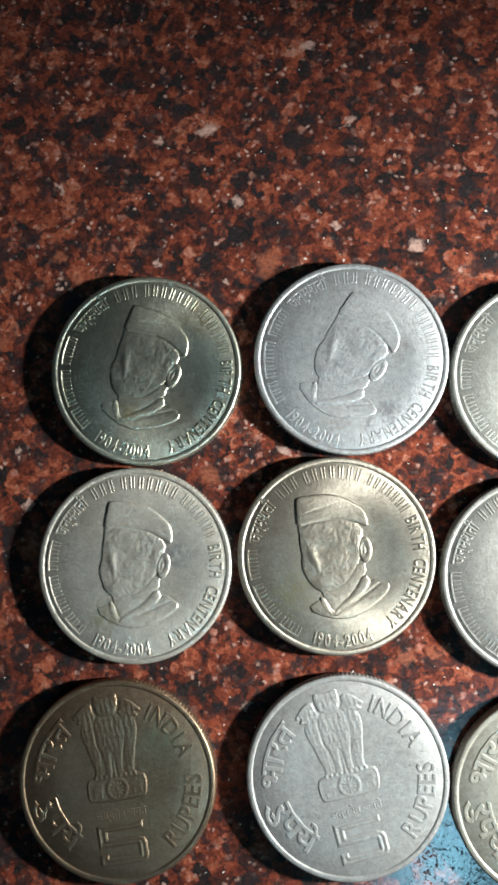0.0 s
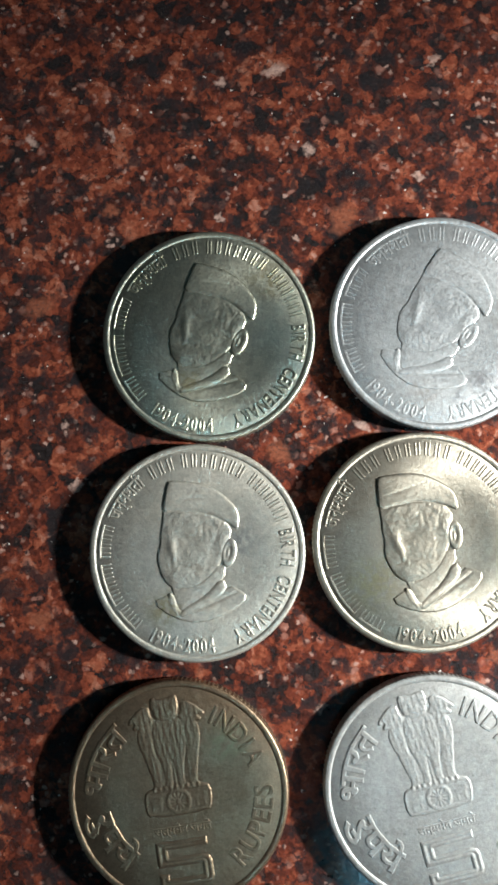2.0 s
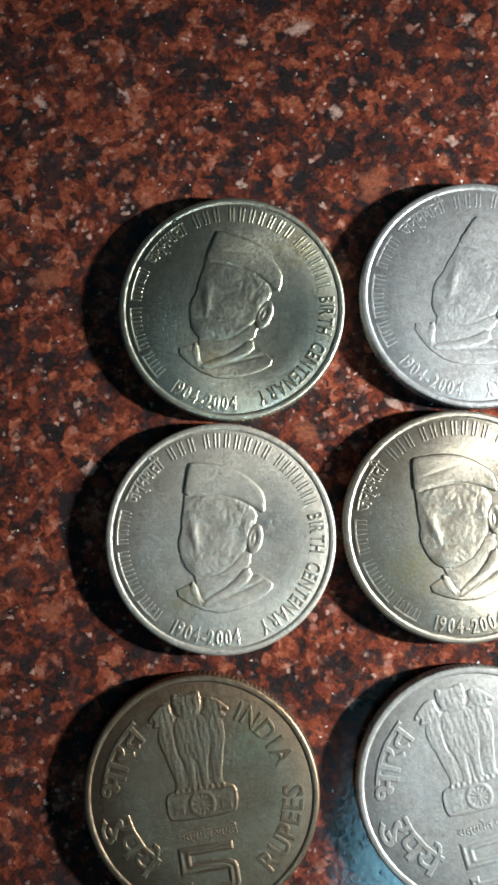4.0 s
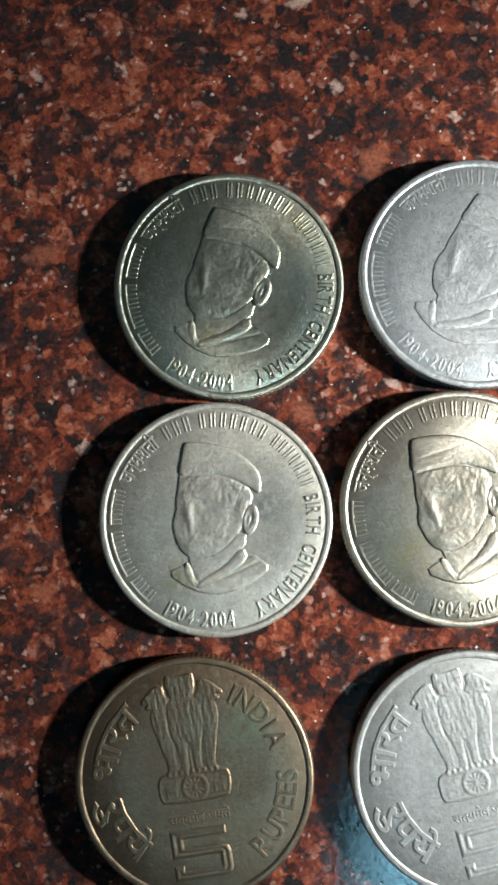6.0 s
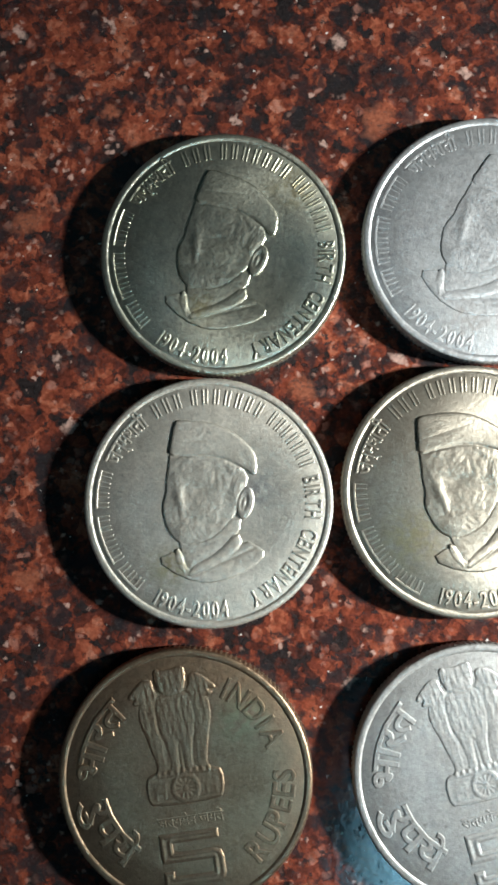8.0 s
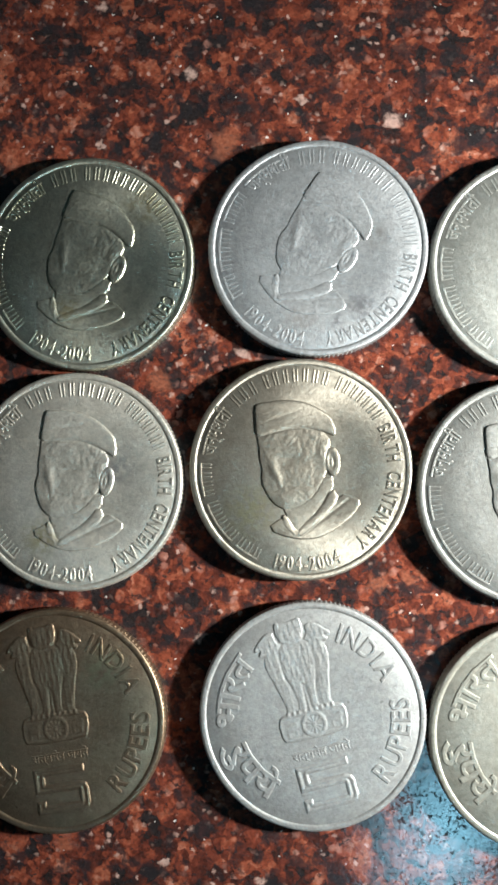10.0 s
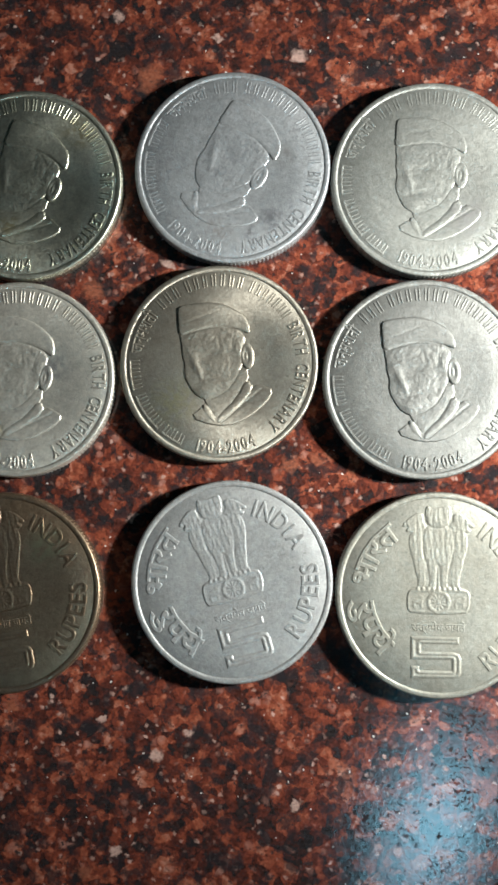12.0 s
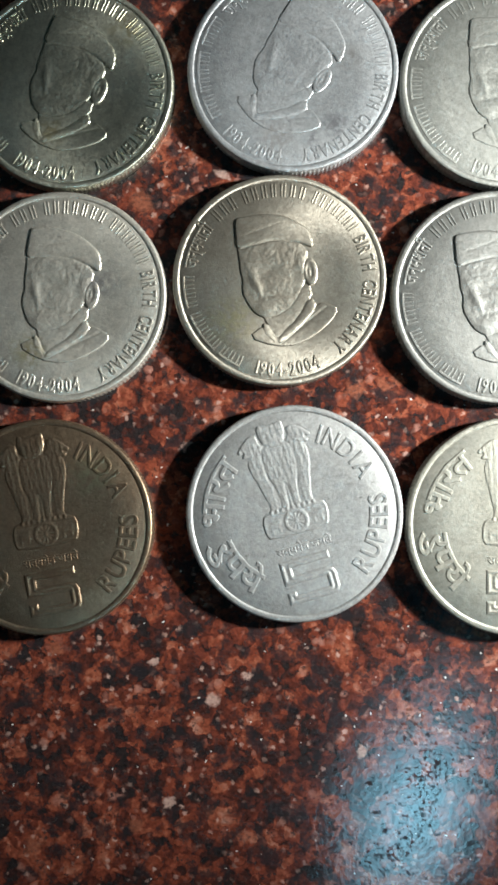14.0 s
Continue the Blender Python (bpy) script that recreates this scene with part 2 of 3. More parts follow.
def coin_metal(name, clean, dull, rough, seed=0.0, stains=(), metal=0.78, drawn=0.25):
    """Struck copper nickel under a thin dull film: blotchy tarnish, stains (x, y, size in mm, colour), fine scratches and a grainy strike."""
    m, nodes, links, bsdf = material(name)
    base = nodes.new("ShaderNodeTexCoord").outputs["Object"]
    sh = nodes.new("ShaderNodeVectorMath")
    sh.operation = "ADD"
    links.new(base, sh.inputs[0])
    sh.inputs[1].default_value = (seed * 0.031, seed * 0.017, 0)
    co = sh.outputs[0]
    blot = noise_tex(nodes, links, co, 190, 5, 0.62).outputs["Fac"]
    grain = noise_tex(nodes, links, co, 3600, 4, 0.65).outputs["Fac"]
    specks = noise_tex(nodes, links, co, 1500, 3, 0.6).outputs["Fac"]
    col = mix(nodes, links, ramp(nodes, links, blot, [(0.36, 0.0), (0.64, 1.0)]), clean, dull)
    col = mix(nodes, links, 0.34, col, ramp(nodes, links, grain, [(0.3, 0.5), (0.7, 1.4)]), "MULTIPLY")
    wear = noise_tex(nodes, links, co, 1250, 5, 0.7).outputs["Fac"]
    col = mix(nodes, links, 0.5, col, ramp(nodes, links, wear, [(0.3, 0.7), (0.5, 1.0), (0.7, 1.25)]), "MULTIPLY")
    col = mix(nodes, links, ramp(nodes, links, specks, [(0.66, 0.0), (0.74, 0.55)]), col, tuple(0.45 * c for c in dull))
    rag = warp(nodes, links, base, 900, 0.0016, 4)
    for x, y, size, tone in stains:
        mp = nodes.new("ShaderNodeMapping")
        mp.vector_type = "TEXTURE"
        mp.inputs["Location"].default_value = (x * MM, y * MM, 0)
        mp.inputs["Scale"].default_value = (size * MM, size * MM, 1)
        links.new(rag, mp.inputs["Vector"])
        ln = nodes.new("ShaderNodeVectorMath")
        ln.operation = "LENGTH"
        links.new(mp.outputs[0], ln.inputs[0])
        spot = ramp(nodes, links, ln.outputs["Value"], [(0.2, 1.0), (1.0, 0.0)])
        spot = math_node(nodes, links, "MULTIPLY", spot, ramp(nodes, links, specks, [(0.38, 0.0), (0.56, 0.9)]))
        col = mix(nodes, links, spot, col, tone)
    links.new(col, bsdf.inputs["Base Color"])
    bsdf.inputs["Metallic"].default_value = metal
    bsdf.inputs["Specular IOR Level"].default_value = 0.25
    # flow lines run out from the middle of a struck coin, so the gloss of the field is drawn out along the circle
    turn = nodes.new("ShaderNodeVectorMath")
    turn.operation = "CROSS_PRODUCT"
    turn.inputs[0].default_value = (0, 0, 1)
    links.new(base, turn.inputs[1])
    around = nodes.new("ShaderNodeVectorTransform")
    around.vector_type, around.convert_from, around.convert_to = "VECTOR", "OBJECT", "WORLD"
    links.new(turn.outputs[0], around.inputs[0])
    links.new(around.outputs[0], bsdf.inputs["Tangent"])
    out = nodes.new("ShaderNodeVectorMath")
    out.operation = "LENGTH"
    links.new(turn.outputs[0], out.inputs[0])
    links.new(math_node(nodes, links, "MULTIPLY", ramp(nodes, links, math_node(nodes, links, "MULTIPLY", out.outputs["Value"], 100.0), [(0.25, 0.0), (0.65, 1.0)]), drawn), bsdf.inputs["Anisotropic"])
    r = math_node(nodes, links, "ADD", ramp(nodes, links, blot, [(0.3, rough - 0.09), (0.7, rough + 0.03)]),
                  math_node(nodes, links, "MULTIPLY", math_node(nodes, links, "SUBTRACT", grain, 0.5), 0.25))
    links.new(r, bsdf.inputs["Roughness"])
    # scratches: stretched noise in three directions
    scr = None
    for turn, long, freq in ((24 + seed * 37, 24, 300), (-52 + seed * 21, 18, 380), (88 + seed * 5, 40, 260)):
        mp = nodes.new("ShaderNodeMapping")
        mp.inputs["Rotation"].default_value = (0, 0, radians(turn))
        mp.inputs["Scale"].default_value = (1, long, 1)
        links.new(co, mp.inputs["Vector"])
        s = ramp(nodes, links, noise_tex(nodes, links, mp.outputs[0], freq, 2).outputs["Fac"], [(0.67, 0.0), (0.74, 1.0)])
        scr = s if scr is None else math_node(nodes, links, "MAXIMUM", scr, s)
    col = mix(nodes, links, math_node(nodes, links, "MULTIPLY", scr, 0.12), col, tuple(0.4 * c for c in dull))
    links.new(col, bsdf.inputs["Base Color"])
    h = math_node(nodes, links, "SUBTRACT", math_node(nodes, links, "MULTIPLY", grain, 1.3), math_node(nodes, links, "MULTIPLY", scr, 0.10))
    h = math_node(nodes, links, "ADD", h, math_node(nodes, links, "MULTIPLY", wear, 0.7))
    bump = nodes.new("ShaderNodeBump")
    bump.inputs["Strength"].default_value, bump.inputs["Distance"].default_value = 0.52, 0.00005
    links.new(h, bump.inputs["Height"])
    links.new(bump.outputs[0], bsdf.inputs["Normal"])
    return m


def plain(name, colour, rough, bump_scale=60.0):
    m, nodes, links, bsdf = material(name)
    co = nodes.new("ShaderNodeTexCoord").outputs["Object"]
    n = noise_tex(nodes, links, co, bump_scale, 4).outputs["Fac"]
    links.new(mix(nodes, links, 0.3, colour, ramp(nodes, links, n, [(0.3, 0.75), (0.7, 1.15)]), "MULTIPLY"), bsdf.inputs["Base Color"])
    bsdf.inputs["Roughness"].default_value = rough
    return m


def frosted_glow(wide, long):
    """Frosted lamp glass, brightest near the bulb, which sits off its middle."""
    m, nodes, links, bsdf = material("cool_white_frosted_glass")
    bsdf.inputs["Emission Color"].default_value = (0.31, 0.71, 0.93, 1)
    mp = nodes.new("ShaderNodeMapping")
    mp.inputs["Location"].default_value = (0.0, 0.15, 0)
    mp.inputs["Scale"].default_value = (1 / wide, 1 / long, 0)
    links.new(nodes.new("ShaderNodeTexCoord").outputs["Object"], mp.inputs["Vector"])
    ln = nodes.new("ShaderNodeVectorMath")
    ln.operation = "LENGTH"
    links.new(mp.outputs[0], ln.inputs[0])
    links.new(math_node(nodes, links, "MULTIPLY", ramp(nodes, links, ln.outputs["Value"], [(0.1, 1.0), (0.4, 0.58), (0.7, 0.26), (1.0, 0.08)]), 22.0), bsdf.inputs["Emission Strength"])
    return m


GRANITE = granite()
WALL = plain("matt_wall_paint", (0.30, 0.28, 0.25), 0.8, 20)
FLOOR = plain("dark_floor_tile", (0.18, 0.15, 0.13), 0.5, 30)
WHITE = plain("white_lacquered_steel", (0.75, 0.75, 0.74), 0.4)
GLOW = frosted_glow(0.175, 0.31)

# ---------- mesh helpers ----------


def part(name, bm, mat, parent=None, label="", smooth=True):
    me = bpy.data.meshes.new(name)
    bm.to_mesh(me)
    bm.free()
    me.materials.append(mat)
    if smooth:
        me.polygons.foreach_set("use_smooth", [True] * len(me.polygons))
    ob = new(name, me)
    ob.parent = parent
    if label:
        ob["label"] = label
    return ob


def box_mesh(lo, hi, bevel=0.0):
    bm = bmesh.new()
    bmesh.ops.create_cube(bm, size=1)
    for v in bm.verts:
        v.co = Vector([l + (h - l) * (c + 0.5) for l, h, c in zip(lo, hi, v.co)])
    if bevel:
        bmesh.ops.bevel(bm, geom=bm.edges[:], offset=bevel, segments=3, affect="EDGES", profile=0.5)
    return bm


def lathe(profile, segments, reeds=0, reed_depth=0.0, reeded=()):
    """A closed turned shape. Rings named in reeded are fluted."""
    bm = bmesh.new()
    rings = []
    for i, (r, z) in enumerate(profile):
        if r == 0:
            rings.append([bm.verts.new((0, 0, z))])
            continue
        ring = []
        for k in range(segments):
            a = 2 * math.pi * k / segments
            rr = r
            if i in reeded:
                rr = r - reed_depth * (0.5 - 0.5 * math.cos(a * reeds)) ** 0.7
            ring.append(bm.verts.new((rr * math.cos(a), rr * math.sin(a), z)))
        rings.append(ring)
    for lo, hi in zip(rings, rings[1:]):
        for k in range(segments):
            n = (k + 1) % segments
            if len(lo) == 1:
                bm.faces.new((lo[0], hi[n], hi[k]))
            elif len(hi) == 1:
                bm.faces.new((lo[k], lo[n], hi[0]))
            else:
                bm.faces.new((lo[k], lo[n], hi[n], hi[k]))
    bmesh.ops.recalc_face_normals(bm, faces=bm.faces[:])
    return bm


def inside_distance(px, py, poly):
    """Distance to the outline of a polygon, positive inside."""
    d = np.full(px.shape, 1e9)
    inside = np.zeros(px.shape, bool)
    n = len(poly)
    for i in range(n):
        ax, ay = poly[i]
        bx, by = poly[(i + 1) % n]
        ex, ey = bx - ax, by - ay
        t = np.clip(((px - ax) * ex + (py - ay) * ey) / (ex * ex + ey * ey), 0, 1)
        d = np.minimum(d, np.hypot(px - ax - t * ex, py - ay - t * ey))
        cross = (ay > py) != (by > py)
        with np.errstate(divide="ignore", invalid="ignore"):
            hit = cross & (px < ex * (py - ay) / (ey if ey else 1e-12) + ax)
        inside ^= hit
    return np.where(inside, d, -d)


def rounded(points, turns=2):
    """Corner cutting, for soft outlines."""
    for _ in range(turns):
        out = []
        for (ax, ay), (bx, by) in zip(points, points[1:] + points[:1]):
            out += [(0.75 * ax + 0.25 * bx, 0.75 * ay + 0.25 * by), (0.25 * ax + 0.75 * bx, 0.25 * ay + 0.75 * by)]
        points = out
    return points


def dome(d, width):
    k = np.clip(d / width, 0, 1)
    return np.sqrt(1 - (1 - k) ** 2)


def ellipse(px, py, cx, cy, rx, ry, lean=0.0):
    c, s = math.cos(radians(lean)), math.sin(radians(lean))
    u, v = c * (px - cx) + s * (py - cy), -s * (px - cx) + c * (py - cy)
    return (1 - np.hypot(u / rx, v / ry)) * min(rx, ry)


def relief(xs, ys, height):
    """A struck relief from a height over a grid; heights of nought and less are left open."""
    bm = bmesh.new()
    ny, nx = height.shape
    verts = {}
    live = height > 0
    keep = np.zeros_like(live)
    keep[:-1, :-1] = live[:-1, :-1] | live[1:, :-1] | live[:-1, 1:] | live[1:, 1:]
    for j, i in np.argwhere(keep):
        quad = []
        for jj, ii in ((j, i), (j, i + 1), (j + 1, i + 1), (j + 1, i)):
            if (jj, ii) not in verts:
                verts[jj, ii] = bm.verts.new((xs[ii], ys[jj], height[jj, ii] if height[jj, ii] > 0 else -0.00003))
            quad.append(verts[jj, ii])
        bm.faces.new(quad)
    return bm


def glyphs(body, slim=0.8, bold=0.0, rise=0.008, edge=0.035):
    """Raised lettering in units of the capital height: vertices, faces and advance."""
    cu = bpy.data.curves.new("lettering", "FONT")
    cu.body, cu.resolution_u = body, 3
    cu.extrude, cu.bevel_depth, cu.bevel_resolution, cu.offset = rise, edge, 1, bold
    ob = bpy.data.objects.new("lettering", cu)
    scene.collection.objects.link(ob)
    me = bpy.data.meshes.new_from_object(ob.evaluated_get(bpy.context.evaluated_depsgraph_get()))
    bpy.data.objects.remove(ob)
    co = np.array([v.co for v in me.vertices]) if len(me.vertices) else np.zeros((0, 3))
    faces = [tuple(p.vertices) for p in me.polygons]
    bpy.data.meshes.remove(me)
    bpy.data.curves.remove(cu)
    if len(co):
        co[:, 0] -= co[:, 0].min()
        co[:, 0] *= slim
        co /= 0.69
    return co, faces, (co[:, 0].max() if len(co) else 0.4)


COIN = 11.58 * MM


def bent(pieces, radius, start, end, height, tops_out, parent, name, mat, label=""):
    """Pieces (vertices, faces, width, gap) spread over an arc from start to end degrees. tops_out: heads point to the rim."""
    total = sum(p[2] + p[3] for p in pieces) - pieces[-1][3]
    way = 1 if end > start else -1
    per = radians(abs(end - start)) * radius / total
    run = 0.0
    for co, faces, width, gap, bend in pieces:
        bm = bmesh.new()
        made = []
        mid = run + width / 2
        for x, y, z in co:
            s = run + x if bend else mid
            a = radians(start) + way * s * per / radius
            r = radius + (y - 0.5) * height * (1 if tops_out else -1)
            side = 0 if bend else (x - width / 2) * per * way
            px = r * math.cos(a) - side * math.sin(a)
            py = r * math.sin(a) + side * math.cos(a)
            made.append(bm.verts.new((px * COIN, py * COIN, z * height * COIN)))
        for fc in faces:
            try:
                bm.faces.new([made[k] for k in fc])
            except ValueError:
                pass
        run += width + gap
        bmesh.ops.recalc_face_normals(bm, faces=bm.faces[:])
        raise_part(part(name, bm, mat, parent, label, smooth=False))


def letters(text, slim=0.8, gap=0.16, bold=0.0):
    out = []
    for ch in text:
        co, faces, width = glyphs(ch, slim, bold)
        out.append((co, faces, width, gap, False))
    return out


def word(text, slim=0.9, bold=0.0):
    co, faces, width = glyphs(text, slim, bold)
    return [(co, faces, width, 0.2, True)]


def block(lo, hi, bevel, cuts=0):
    """A bevelled bar as vertices and faces, cut across where it has to bend."""
    bm = box_mesh(lo, hi, bevel)
    for k in range(1, cuts):
        x = lo[0] + (hi[0] - lo[0]) * k / cuts
        bmesh.ops.bisect_plane(bm, geom=bm.verts[:] + bm.edges[:] + bm.faces[:], plane_co=(x, 0, 0), plane_no=(1, 0, 0))
    bm.verts.index_update()
    out = np.array([v.co for v in bm.verts]), [tuple(v.index for v in f.verts) for f in bm.faces]
    bm.free()
    return out


def bars(count, width=0.15, inner=0.17, gap=0.42, low=0.0):
    """Plain raised bars in place of lettering, two for each letter."""
    co, faces = block((0, low, -0.1), (width, 1, 0.045), 0.045)
    return [(co, faces, width, inner, False), (co, faces, width, gap, False)] * count


def headline(length):
    """One long bar along the heads of a row of bars."""
    co, faces = block((0, 0, -1), (length, 1, 0.34), 0.2, 12)
    return [(co, faces, length, 0.0, True)]


# ---------- structure ----------
slab = tagged(part("granite_worktop", box_mesh((-0.75, -0.35, -0.03), (0.85, 0.30, 0.0), 0.002), GRANITE, smooth=False),
              "polished red granite worktop with black and pale pink crystals", "worktop", kind="structure")

tagged(part("base_cabinet", box_mesh((-0.73, -0.31, -0.88), (0.83, 0.28, -0.03)), WALL, smooth=False), "plain plastered block under the granite worktop", "cabinet", kind="structure")
tagged(part("floor", box_mesh((-2.0, -2.2, -0.93), (2.3, 0.4, -0.88)), FLOOR, smooth=False), "dark tiled kitchen floor", "floor", kind="structure")
tagged(part("ceiling", box_mesh((-2.0, -2.2, 1.75), (2.3, 0.4, 1.85)), WALL, smooth=False), "plain painted ceiling", "ceiling", kind="structure")
for nm, lo, hi in (("wall_north", (-2.0, 0.302, -0.88), (2.3, 0.4, 1.75)), ("wall_south", (-2.0, -2.2, -0.88), (2.3, -2.1, 1.75)),
                   ("wall_west", (-2.1, -2.2, -0.88), (-2.0, 0.4, 1.75)), ("wall_east", (2.3, -2.2, -0.88), (2.4, 0.4, 1.75))):
    tagged(part(nm, box_mesh(lo, hi), WALL, smooth=False), "plain painted room wall", "wall", kind="structure")

# oval cool white ceiling lamp whose reflection lies on the polished stone
light = tagged(new("ceiling_light"), "oval frosted glass ceiling lamp glowing cool white", "ceiling light")
light.location, light.rotation_euler.z = (0.40, -0.70, 1.75), radians(-20)


def oval(profile, wide, long, segments=64):
    bm = lathe(profile, segments)
    for v in bm.verts:
        v.co.x *= wide
        v.co.y *= long
    return bm


part("frame", oval([(0, 0), (1.1, 0), (1.1, -0.02), (1.08, -0.03), (1.0, -0.03), (0, -0.03)], 0.175, 0.31), WHITE, light)
part("diffuser", oval([(0, -0.032), (1.0, -0.032), (0.97, -0.042), (0.85, -0.055), (0.6, -0.068), (0.3, -0.075), (0, -0.077)], 0.175, 0.31), GLOW, light)

# ---------- coins ----------
FIELD, TOP = 1.80 * MM, 1.90 * MM
STEEL, OLIVE, SOOT = (0.30, 0.29, 0.28), (0.36, 0.32, 0.20), (0.20, 0.20, 0.21)
GREENISH = coin_metal("greenish_tarnished_copper_nickel", (0.640, 0.638, 0.530), (0.500, 0.500, 0.405), 0.42, 1, [(5.5, 7.0, 3.0, OLIVE), (-1.0, -5.5, 2.4, OLIVE)], 0.97, 0.5)
PEWTER = coin_metal("worn_steel_grey_copper_nickel", (0.465, 0.474, 0.480), (0.360, 0.369, 0.376), 0.50, 2, [(6.5, -4.5, 1.9, SOOT), (4.6, -7.0, 1.2, SOOT), (1.0, -8.0, 2.6, STEEL), (5.2, 3.0, 2.0, STEEL)], 0.72)
PALE_WORN = coin_metal("worn_silvery_copper_nickel", (0.325, 0.326, 0.300), (0.280, 0.281, 0.255), 0.57, 3, [(4, -5, 3.0, STEEL)], 0.7)
SILVER = coin_metal("grey_struck_copper_nickel", (0.608, 0.576, 0.508), (0.488, 0.460, 0.400), 0.49, 4, [(4.5, 1.2, 2.4, STEEL), (-3.5, -6.0, 2.6, OLIVE)], 0.78, 0.35)
WARM = coin_metal("warm_copper_nickel", (0.425, 0.388, 0.322), (0.325, 0.292, 0.238), 0.48, 5, [(-6, -3, 3.6, OLIVE)], 0.8, 0.7)
BRIGHT = coin_metal("bright_copper_nickel", (0.268, 0.266, 0.248), (0.232, 0.230, 0.213), 0.58, 6, (), 0.7)
BROWN = coin_metal("brown_tarnished_copper_nickel", (0.385, 0.274, 0.182), (0.280, 0.198, 0.130), 0.45, 7, [(6, 4.5, 3.0, OLIVE)], 0.97, 0.1)
BLUISH = coin_metal("pale_steel_copper_nickel", (0.395, 0.394, 0.384), (0.336, 0.335, 0.326), 0.56, 8, (), 0.6, 0.1)
YELLOW = coin_metal("yellowish_copper_nickel", (0.340, 0.331, 0.286), (0.285, 0.273, 0.230), 0.57, 9, (), 0.62, 0.1)


def coin_blank(name, label):
    """The turned disc with its raised rim and reeded edge."""
    R = COIN
    coin = tagged(new(name), label, "coin", "coins in rows on the granite")
    part("blank", lathe([(0, 0), (R - 0.5 * MM, 0), (R - 0.2 * MM, 0.08 * MM), (R, 0.22 * MM), (R, 1.60 * MM),
                         (R - 0.3 * MM, 1.66 * MM), (R - 0.60 * MM, FIELD), (0.6 * R, FIELD), (0.3 * R, FIELD), (0, FIELD)],
                        900, 150, 0.11 * MM, (3, 4)), SILVER, coin)
    rim = lathe([(R - 0.80 * MM, FIELD - 0.02 * MM), (R - 0.75 * MM, FIELD + 0.01 * MM), (R - 0.68 * MM, TOP - 0.05 * MM), (R - 0.62 * MM, TOP - 0.012 * MM), (R - 0.52 * MM, TOP),
                 (R - 0.34 * MM, TOP - 0.004 * MM), (R - 0.20 * MM, TOP - 0.03 * MM), (R - 0.13 * MM, TOP - 0.08 * MM), (R - 0.07 * MM, TOP - 0.16 * MM), (R - 0.03 * MM, TOP - 0.27 * MM),
                 (R - 0.10 * MM, TOP - 0.36 * MM), (R - 0.5 * MM, TOP - 0.36 * MM)], 600, 150, 0.03 * MM, (8, 9))
    for v in rim.verts:
        if v.co.z > FIELD + 0.04 * MM:
            wear = noise.noise((v.co.x * 1900, v.co.y * 1900, 1.7)) + 0.8 * noise.noise((v.co.x * 600, v.co.y * 600, 4.1))
            v.co.z -= 0.035 * MM * max(0.0, wear)
            v.co.xy *= 1 - 0.0035 * max(0.0, wear - 0.25)
    part("rim", rim, SILVER, coin)
    return coin


def raise_part(ob):
    """Sets a relief on the coin's field."""
    ob.location.z = FIELD - 0.004 * MM
    return ob


def grid(x0, x1, y0, y1, step):
    xs, ys = np.arange(x0, x1, step), np.arange(y0, y1, step)
    return xs, ys, *np.meshgrid(xs, ys)


